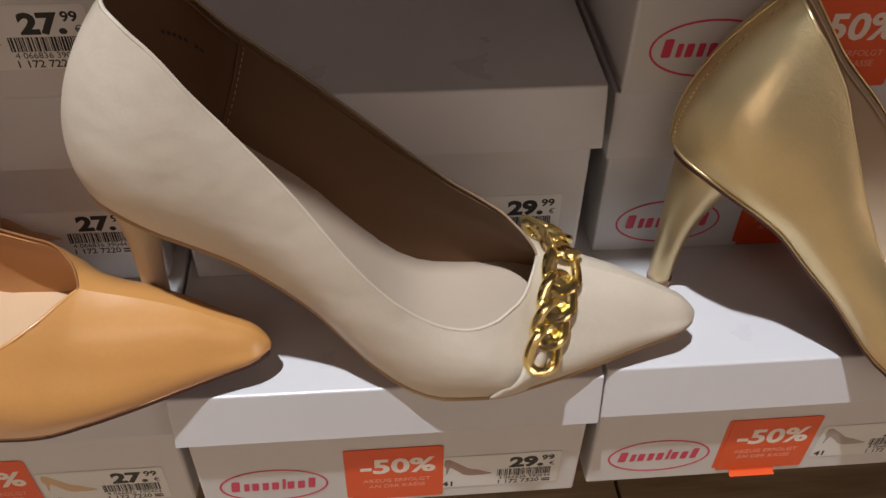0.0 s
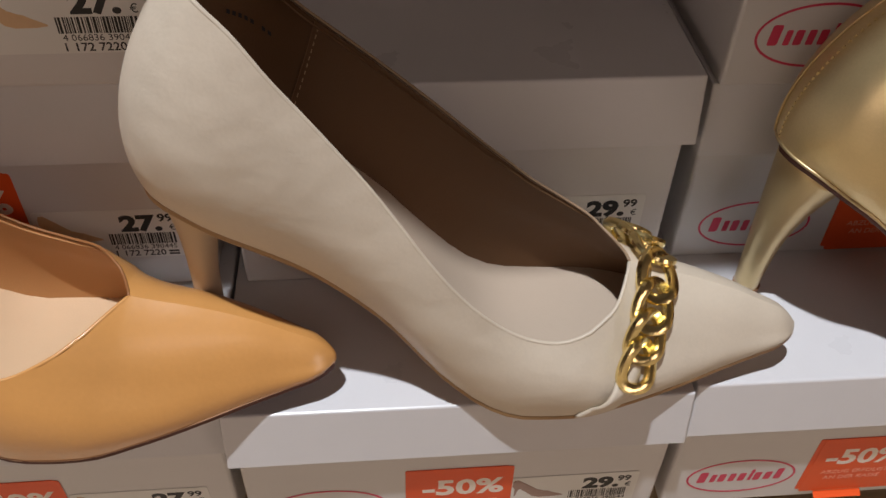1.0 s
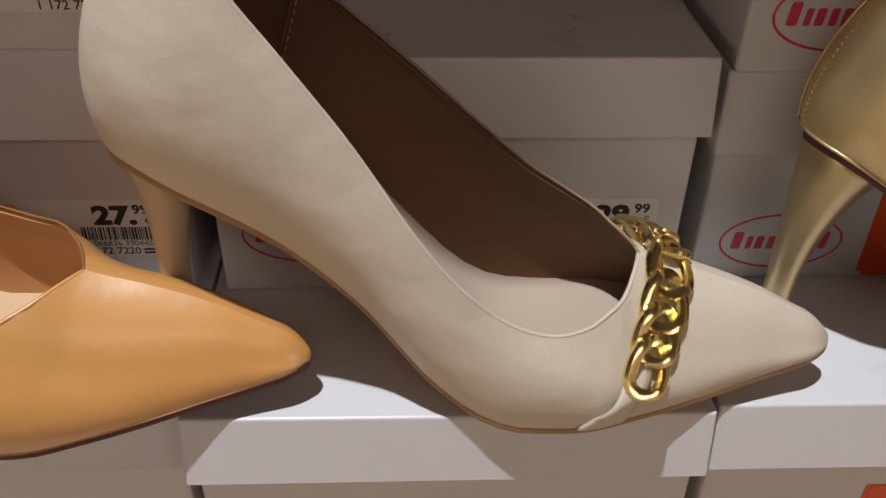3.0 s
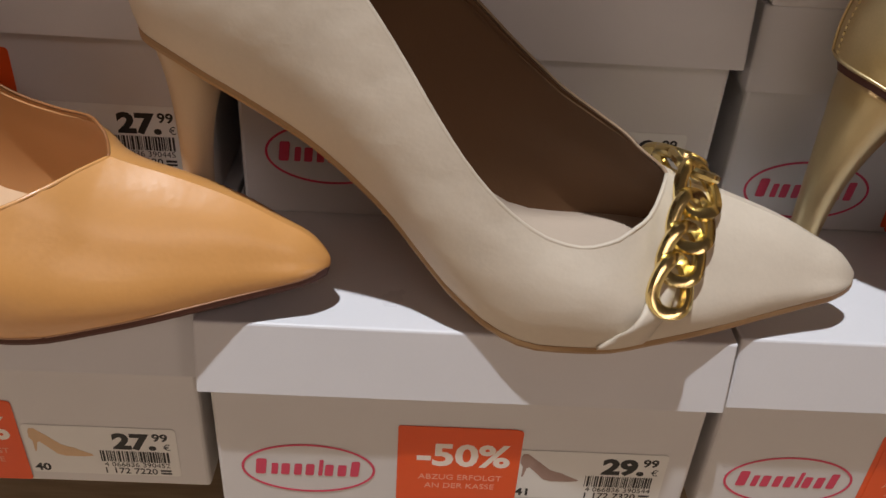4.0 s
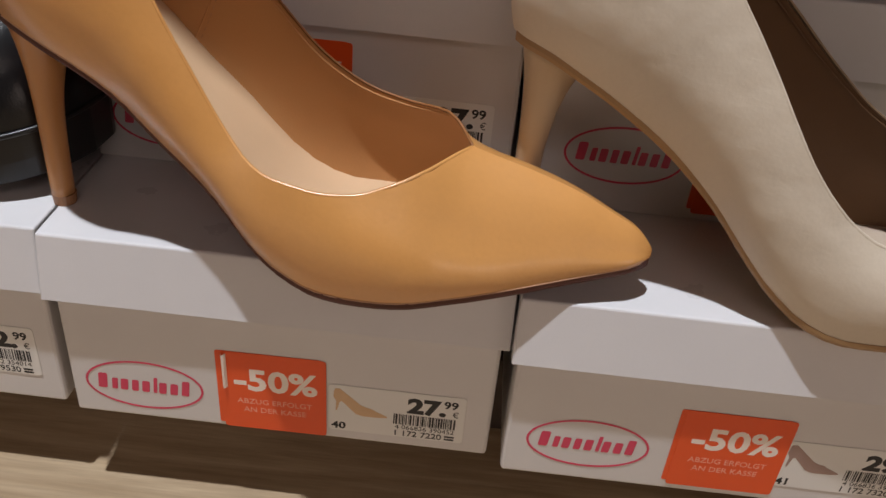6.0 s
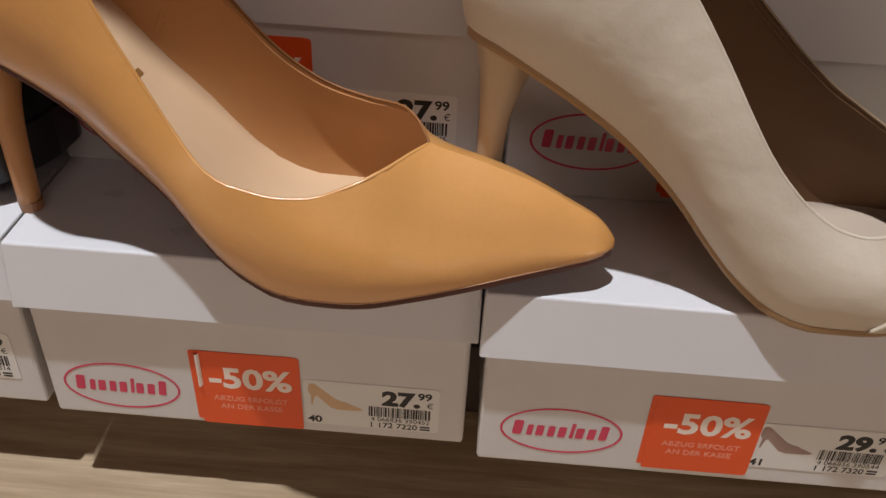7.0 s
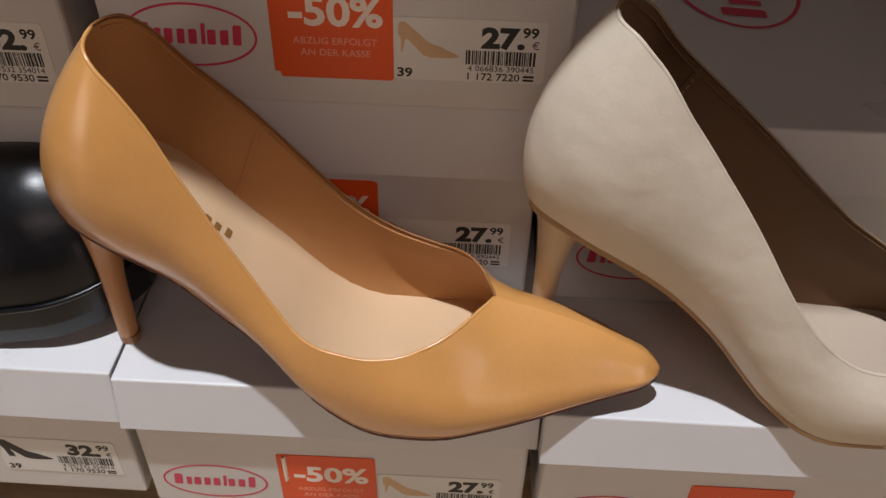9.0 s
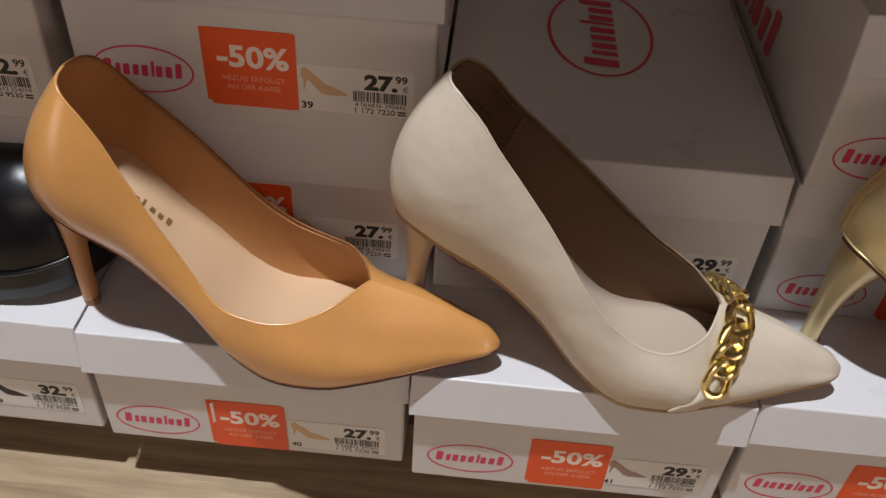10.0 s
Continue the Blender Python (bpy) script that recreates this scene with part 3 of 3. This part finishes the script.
def court_shoe(f, place, label, mats, heel, edge_r=0.0006, seam_x=0.060, sole=0.003, lip=None, rim=None, pad=0.0):
    """mats: upper, lining, insole, heel, outsole, cap, edge, thread."""
    up, lin, ins, hl, out, cap, edge, thread = mats
    shoe = empty("court_shoe", place, label=label, category="shoe", group="court shoes on display")
    part("upper", upper_bm(f), up, shoe, "", True)
    part("lining", upper_bm(f, 0.0013, 0.0, min(f.L - 0.02, f.throat + 0.045), 16, 0.012), lin, shoe, "smooth inner lining", True)
    part("insole", insole_bm(f, f.throat + 0.05, pad), ins, shoe, "padded insole", True)
    part("outsole", outsole_bm(f, sole), out, shoe, "thin sole with a darker edge")
    near, far = topline(f, edge_r * 1.2)
    part("topline_binding", tube(near, edge_r * 1.3, 10), edge, shoe, "soft folded topline edge", True)
    part("topline_binding", tube(far, edge_r, 8), rim or edge, shoe, "thin turned topline edge", True)
    # the lining's folded border below the topline
    for s in (-1, 1):
        fold = [Vector(f.at(X, 0.945, s, 0.0016)) for X in f.stations(0.004, f.throat - 0.012, 60)]
        part("lining_border", tube(fold, 0.00045, 6), lin, shoe, "raised border of the lining", True)
    h = part("heel", heel_bm(f, *heel), hl, shoe, "slim wrapped high heel", True)
    foot, base, tipx = (heel[6] if len(heel) > 6 else 0.0045), heel[3], heel[4]
    if foot < 0:
        return shoe
    bm = bmesh.new()
    bmesh.ops.create_cone(bm, cap_ends=True, segments=20, radius1=base * 0.98, radius2=base * 1.06, depth=foot)
    bmesh.ops.translate(bm, vec=(tipx, 0, foot / 2), verts=bm.verts)
    part("heel_cap", bm, cap, h, "small plastic heel tip")
    if lip:
        for s in (-1, 1):
            line = [f.at(X, 0.0, s) for X in f.stations(0.012, f.L - 0.004, 60)]
            part("feather_line", tube([(p[0], p[1] + s * 0.0001, p[2] + 0.0005) for p in line], 0.0004, 6), lip, shoe, "pale fine line above the sole", True)
    # the seams of the lining, one on each side
    for s in (-1, 1):
        for d in (0.0, 0.0016):
            line = [Vector(f.at(seam_x + d - 0.018 * (1 - v / 30), 0.1 + 0.88 * v / 30, s, 0.0014)) for v in range(31)]
            if d:
                part("stitching", stitch_row(line, 0.00022), thread, shoe, "fine stitches of the lining seam")
            else:
                part("lining_seam", tube(line, 0.00035, 6), lin, shoe, "raised lining seam")
    return shoe

# ---------------------------------------------------------------- the room
FZ = -0.050


def slab(name, x0, x1, y0, y1, z0, z1, mat, label):
    return tagged(part(name, block(x0, x1, y0, y1, z0, z1), mat), label=label, category=name.split("_")[0], kind="structure")


slab("wall_north", -3, 3, 0.62, 0.74, FZ, 2.7, PLASTER, "plain warm grey wall behind the boxes")
slab("wall_south", -3, 3, -4.12, -4.0, FZ, 2.7, PLASTER, "plain warm grey shop wall")
slab("wall_west", -3.12, -3, -4.12, 0.74, FZ, 2.7, PLASTER, "plain warm grey shop wall")
slab("wall_east", 3, 3.12, -4.12, 0.74, FZ, 2.7, PLASTER, "plain warm grey shop wall")
slab("ceiling", -3.12, 3.12, -4.12, 0.74, 2.7, 2.8, CEILING, "plain painted shop ceiling")
tagged(part("plinth", block(-1.6, 1.8, 0.075, 0.6, FZ, -0.0004, 0.002), PLINTH), label="low dark plinth board under the shoe boxes", category="plinth", kind="structure")

# unseen board, set here to keep the spot's light off the rear boxes
tagged(part("unseen_shelf", block(-1.6, 1.8, 0.0, 0.62, 0.66, 0.682, 0.002), PLASTER, m=pose(0, -0.038, 0)), label="unseen shelf board added to shade the back rows of boxes", category="shelf", kind="structure")

# ---------------------------------------------------------------- the boxes
TANPIC = material("printed_tan", (0.68, 0.46, 0.27), 0.5, 0, 300, 0, 0.15)
MAUVEPIC = material("printed_mauve", (0.36, 0.24, 0.20), 0.5, 0, 300, 0, 0.2)
BLACKPIC = material("printed_black", (0.03, 0.025, 0.03), 0.5, 0, 300, 0, 0.2)
GREYPIC = material("printed_grey", (0.45, 0.38, 0.34), 0.5, 0, 300, 0, 0.2)

T1 = ("27", "99", "40", "4 066836 390452", "1 172 7220", TANPIC)
T2 = ("27", "99", "39", "4 066836 390445", "1 172 7220", TANPIC)
C1 = ("29", "99", "41", "4 066836 390544", "1 172 7320", MAUVEPIC)
G1 = ("29", "99", "41", "4 066836 390544", "1 172 7320", GREYPIC)
K1 = ("32", "99", "39", "4 067532 354014", "1 170 9530", BLACKPIC)
H = BW / 2

# first layer, with a shoe on each lid
shoe_box(-0.1945 + H, 0.0085, 0, "white lidded shoe box with tan shoe on its lid", 0.0, stick=(0.0685, 0.0008, 0.5, False, True), price=(0.1155, 0.0058) + T1, seed=1, mark=(0.0330, 0.0195))
shoe_box(-0.0005 + H, 0.0010, 0, "white lidded shoe box with cream shoe on its lid", 0.0, stick=(0.0728, 0.0038), price=(0.1172, 0.0100) + C1, seed=2)
shoe_box(0.1940 + H, 0.0040, 0, "white lidded shoe box with gold shoe on its lid", 0.0, stick=(0.0685, 0.0050, 0, True), price=(0.1180, 0.0120) + G1, seed=3)
shoe_box(-0.2012 - H, 0.0130, 0, "white lidded shoe box with black shoe on its lid", -0.5, price=(0.1182, 0.0145) + K1 + (0.0, True), seed=4)
# second layer, set back
Z2, Z3 = BH, BH + BH2
shoe_box(-0.1985 + H, 0.0750, Z2, "white lidded shoe box under another box", 0.0, stick=(0.0700, 0.022), price=(0.1175, 0.0178) + T2, seed=5, tall=0.1075, skirt=0.0335)
shoe_box(0.0020 + H, 0.0735, Z2, "white lidded shoe box with large red oval on lid", 0.0, stick=(0.0700, 0.004), price=(0.1165, 0.0178) + C1, top=True, seed=6, mark=(0.036, 0.0285), tall=0.1045, skirt=0.0295)
shoe_box(0.2000 + H, 0.0790, Z2, "white lidded shoe box under another box", 0.0, stick=(0.0750, 0.0012), price=(0.1230, 0.0070) + G1, seed=7, mark=(0.036, 0.0195), tall=0.0970, skirt=0.0325)
shoe_box(-0.2110 - H, 0.0740, Z2, "white lidded shoe box under another box", 0.0, price=(0.1172, 0.0160) + K1 + (0.0, True), seed=8, tall=BH2)
# third layer
shoe_box(-0.1900 + H, 0.0715, Z2 + 0.1075, "white lidded shoe box on top of its stack", 0.0, stick=(0.0703, 0.0128), price=(0.1162, 0.0138) + T2, sides="r", seed=9, mark=(0.036, 0.0295), tall=BH2)
shoe_box(0.1990 + H, 0.0760, Z2 + 0.0970, "white lidded shoe box on top of its stack", 0.0, stick=(0.0712, 0.0012), price=(0.1192, 0.0080) + G1, sides="l", seed=10, mark=(0.035, 0.022), tall=BH2)
shoe_box(-0.2020 - H, 0.0680, Z3, "white lidded shoe box with black shoe pictured", 0.0, price=(0.1172, 0.0130) + K1 + (0.0, True), seed=11, tall=BH2)

# ---------------------------------------------------------------- the shoes
def stand(x, y, z, angle, tipx):
    """Puts the heel's foot at x, y on the lid."""
    return pose(x, y, z, 0, 0, angle) @ pose(-tipx, 0, 0)


LIDTOP = BH + 0.0003

TIPX = 0.010
fa = Last(throat=0.178, vee=True, swing=0.0038,
          edge={1: ((0.03, 0.0222, 0.150), (0.05, 0.0272, 0.1345), (0.07, 0.0297, 0.1155), (0.08, 0.031, 0.1040), (0.10, 0.0325, 0.0805), (0.11, 0.0325, 0.0703), (0.12, 0.0320, 0.0632), (0.13, 0.0308, 0.0585), (0.14, 0.0290, 0.0562), (0.15, 0.0262, 0.0556), (0.16, 0.0222, 0.0565), (0.17, 0.0130, 0.0590))})
shoe_a = court_shoe(fa, stand(-0.1955, 0.0330, LIDTOP, -5.2, TIPX), "tan smooth leather court shoe with a pointed toe",
                    (TAN, TAN_LINING, TAN_INSOLE, TAN_HEEL, BROWN_EDGE, HEEL_CAP, TAN, TAN_THREAD), (0.026, 0.0195, 0.34, 0.0047, TIPX, 4.5), lip=PINK_LIP, seam_x=0.076, rim=TAN_RIM, pad=0.003)
# a row of plain stamped blocks on the insole
stamp = bmesh.new()
for k, (high, wide) in enumerate(ROW):
    x, w, base = 0.0325 + 0.0037 * k, 0.0021 * min(1.0, wide), 0.0050 + 0.0003 * k
    pts = rounded(w, 0.0036 * high, 0.0004, 3)
    stamp.faces.new([stamp.verts.new((x + px, base + py, fa.zb(x + px) + 0.0116)) for px, py in pts])
part("insole_stamp", stamp, STAMP, shoe_a, "small brown stamped mark")

fb = Last(throat=0.177, vee=False, lean=0.024, swing=0.0065, belly=0.024,
          ground=((0, 0.0935), (0.012, 0.092), (0.030, 0.0845), (0.047, 0.0735), (0.0636, 0.0612), (0.0813, 0.0447), (0.0956, 0.0287), (0.110, 0.0148), (0.124, 0.0062), (0.138, 0.0034), (0.155, 0.0040), (0.180, 0.0070), (0.205, 0.0100), (0.226, 0.0134), (0.240, 0.0162), (0.249, 0.0185)),
          near=((0, 0.0765), (0.02, 0.0775), (0.04, 0.0775), (0.055, 0.0745), (0.07, 0.068), (0.081, 0.063), (0.091, 0.058), (0.106, 0.052), (0.12, 0.047), (0.135, 0.043)),
          far=((0, 0.0765), (0.02, 0.0775), (0.04, 0.0775), (0.055, 0.076), (0.07, 0.074), (0.095, 0.0735), (0.12, 0.0710), (0.14, 0.0615)),
          edge={1: ((0.03, 0.022, 0.163), (0.05, 0.0265, 0.1478), (0.06, 0.0272, 0.1395), (0.08, 0.0285, 0.1225), (0.10, 0.0293, 0.1050), (0.12, 0.0298, 0.0865), (0.13, 0.0297, 0.0780), (0.14, 0.0288, 0.0702), (0.15, 0.0272, 0.0645), (0.16, 0.0247, 0.0592), (0.17, 0.0185, 0.0552)),
                -1: ((0.03, -0.018, 0.172), (0.05, -0.021, 0.147), (0.06, -0.0222, 0.135), (0.07, -0.0233, 0.122), (0.08, -0.0247, 0.109), (0.09, -0.0273, 0.0952), (0.10, -0.030, 0.0805), (0.11, -0.0313, 0.0668), (0.12, -0.0322, 0.0560), (0.13, -0.0319, 0.0475), (0.14, -0.0314, 0.0422), (0.15, -0.0303, 0.0402), (0.16, -0.0270, 0.0418), (0.17, -0.0192, 0.0474))})
shoe_b = court_shoe(fb, stand(-0.0085, 0.0390, LIDTOP, -5.6, TIPX), "cream beige leather court shoe with a gold chain",
                    (CREAM, CREAM_LINING, CREAM_INSOLE, CREAM_HEEL, CREAM_EDGE, CREAM_EDGE, CREAM, THREAD), (0.028, 0.0190, 0.31, 0.0056, TIPX + 0.0025, 4.2), rim=CREAM_RIM, pad=0.006)


# tiny unreadable print on the lining behind the heel
tiny = bmesh.new()
for k in range(7):
    x = 0.026 + 0.0021 * k + (0.002 if k > 4 else 0)
    tiny.faces.new([tiny.verts.new(fb.at(x + dx, v, 1, 0.0019)) for dx, v in ((0, 0.66), (0.0012, 0.66), (0.0012, 0.685), (0, 0.685))])
part("lining_print", tiny, INK, shoe_b, "tiny dark print on the lining")


def link_mesh():
    """One curb link, ground flat on its faces."""
    rows, n = [], 52
    for i in range(n):
        a = 2 * math.pi * i / n
        cx, cy = math.cos(a), math.sin(a)
        p = Vector((0.0092 * abs(cx) ** 0.9 * (1 if cx > 0 else -1), 0.0075 * abs(cy) ** 0.9 * (1 if cy > 0 else -1), 0.0013 * math.sin(2 * a)))
        out = Vector((cx * 0.6, cy, 0)).normalized()
        ring = []
        for k in range(10):
            g = 2 * math.pi * k / 10
            u, w = 0.0023 * math.cos(g), 0.0024 * math.sin(g)
            w = max(-0.0017, min(0.0017, w))
            ring.append(p + out * u + Vector((0, 0, w)))
        rows.append(ring)
    rows.append(rows[0])
    bm = grid_mesh("link", rows, closed=True)
    for e in bm.edges:
        e.smooth = e.calc_face_angle(0) < 0.45
    me = bpy.data.meshes.new("chain_link")
    bm.to_mesh(me)
    bm.free()
    me.polygons.foreach_set("use_smooth", [True] * len(me.polygons))
    me.materials.append(CHAIN)
    return me


def over_vamp(f, X0, X1, lo, hi):
    """A line over the vamp from the near side to the far side, bowed forwards on top."""
    pts = []
    for i in range(41):
        q = i / 20 - 1
        v = 1 - abs(q) ** 1.15 * (1 - (lo if q < 0 else hi))
        X = X0 + (X1 - X0) * (1 - q * q) + 0.001 * max(0.0, q)
        pts.append(Vector(f.at(X, v, -1 if q < 0 else 1)))
    return pts


chain = part("chain", tube([p + Vector((0, 0, -0.0002)) for p in over_vamp(fb, 0.1785, 0.1855, 0.42, 0.42)], 0.0004, 6), CHAIN, shoe_b, "chunky polished gold curb chain across the vamp")
LINK = link_mesh()
line = over_vamp(fb, 0.1795, 0.1870, 0.34, 0.44)
run = [0.0]
for p, q in zip(line, line[1:]):
    run.append(run[-1] + (q - p).length)
count = round(run[-1] / 0.0108) + 1
for i in range(count):
    d = run[-1] * i / (count - 1)
    k = max(j for j in range(len(run)) if run[j] <= d + 1e-9)
    k = min(k, len(line) - 2)
    u = (d - run[k]) / (run[k + 1] - run[k])
    p = line[k].lerp(line[k + 1], u)
    tan = (line[min(k + 2, 40)] - line[max(k - 1, 0)]).normalized()
    nor = (p - Vector((p.x - 0.004, fb.c(p.x), fb.zb(p.x) + 0.006))).normalized()
    nor = (nor - tan * nor.dot(tan)).normalized()
    side = nor.cross(tan)
    m = Matrix((tan, side, nor)).transposed().to_4x4()
    # the last links on the far side stand up from the leather
    m.translation = p + nor * 0.0032 + Vector((0, 0, 0.0065 * max(0.0, i / (count - 1) - 0.7) / 0.3))
    part("chain_link", LINK, None, chain, m=m @ pose(0, 0, 0, 25, 0, 0) @ pose(0, 0, 0, 0, 0, 8))
for s in (-1, 1):
    rows = []
    for i in range(15):
        v = 0.40 * (1 - i / 14)
        lift = 1.05 + 0.055 * math.sin(math.pi * min(1, i / 9))
        row = []
        for wide in (-0.5, -0.25, 0, 0.25, 0.5):
            X = 0.1775 - 0.011 * (i / 14) ** 1.2 + wide * (0.0105 + 0.005 * i / 14)
            p = fb.at(X, v, s)
            c = fb.c(X)
            row.append((p[0], c + (p[1] - c) * lift, p[2] + 0.0010))
        rows.append(row)
    band = part("strap", grid_mesh("strap", rows), CREAM, shoe_b, "narrow leather strap holding the chain", True)
    mod = band.modifiers.new("thick", "SOLIDIFY")
    mod.thickness = 0.0012

fc = Last(throat=0.178, vee=False)
shoe_c = court_shoe(fc, stand(0.2285, 0.0560, LIDTOP, -20.5, TIPX), "metallic gold leather court shoe with a slim heel",
                    (GOLD_LEATHER, GOLD_LINING, GOLD_LINING, GOLD_HEEL, BROWN_EDGE, HEEL_CAP, GOLD_LEATHER, GOLD_THREAD), (0.033, 0.0215, 0.46, 0.0058, TIPX, 2.9))
back = [Vector(fc.at(0.0, v / 60, 1)) + Vector((-0.0004, 0, 0)) for v in range(61)]
part("back_stitching", stitch_row([Vector(fc.at(0.0012, 0.03 + 0.94 * v / 60, -1, -0.0004)) for v in range(61)], 0.0004), GOLD_THREAD, shoe_c, "stitched back seam")
part("back_seam", tube(back, 0.0005, 6), GOLD_LEATHER, shoe_c, "raised back seam", True)
rand = [fc.at(X, 0.0, -1) for X in fc.stations(0.0, 0.20, 50)]
part("welt_piping", tube([(p[0], p[1] - 0.0004, p[2] + 0.0004) for p in rand], 0.0007, 6), GOLD_HEEL, shoe_c, "fine gold piping above the sole", True)

fd = Last(length=0.250, throat=0.170, vee=False, round_toe=True, tip=0.042, rise=0.75)
shoe_d = court_shoe(fd, pose(-0.1880, 0.0615, LIDTOP + 0.0165, 0, 0, -5.0) @ pose(-0.250, 0, 0), "black polished leather platform shoe with a round toe",
                    (BLACK, BLACK, BLACK_SOLE, BLACK, BLACK_SOLE, BLACK_SOLE, BLACK, BLACK), (0.046, 0.0245, 0.95, 0.018, 0.026, 1.2, -0.0125), sole=0.0205)
edge = [fd.at(X, 0.0, -1) for X in fd.stations(0.09, 0.25, 40)] + [fd.at(X, 0.0, 1) for X in reversed(fd.stations(0.09, 0.25, 40)[:-1])]
part("welt", tube([(p[0], fd.c(p[0]) + (p[1] - fd.c(p[0])) * 1.02, p[2] + 0.0005) for p in edge], 0.0013, 8), BLACK, shoe_d, "shiny black welt above the platform sole", True)


# ---------------------------------------------------------------- floor boards
ground = tagged(part("floor", block(-3.0, 3.0, -4.0, 0.62, FZ - 0.05, FZ - 0.012), PLINTH), label="oak floor boards", category="floor", kind="structure")
board = bpy.data.meshes.new("floor_board")
bm = block(-0.599, 0.599, -0.0895, 0.0895, -0.012, 0.0, 0.0008)
bm.to_mesh(board)
bm.free()
board.materials.append(WOOD)
row = 0
y = -3.91
while y < 0.62:
    off = (row * 0.47 + 0.085) % 1.2
    x = -3.6 + off
    while x < 3.6:
        a, b = max(x - 0.6, -3.0), min(x + 0.6, 3.0)
        if b - a > 0.05:
            part("floor_board", board, None, ground, m=pose((a + b) / 2, y, FZ) @ Matrix.Diagonal(((b - a) / 1.2, 1, 1, 1)))
        x += 1.2
    row += 1
    y += 0.18
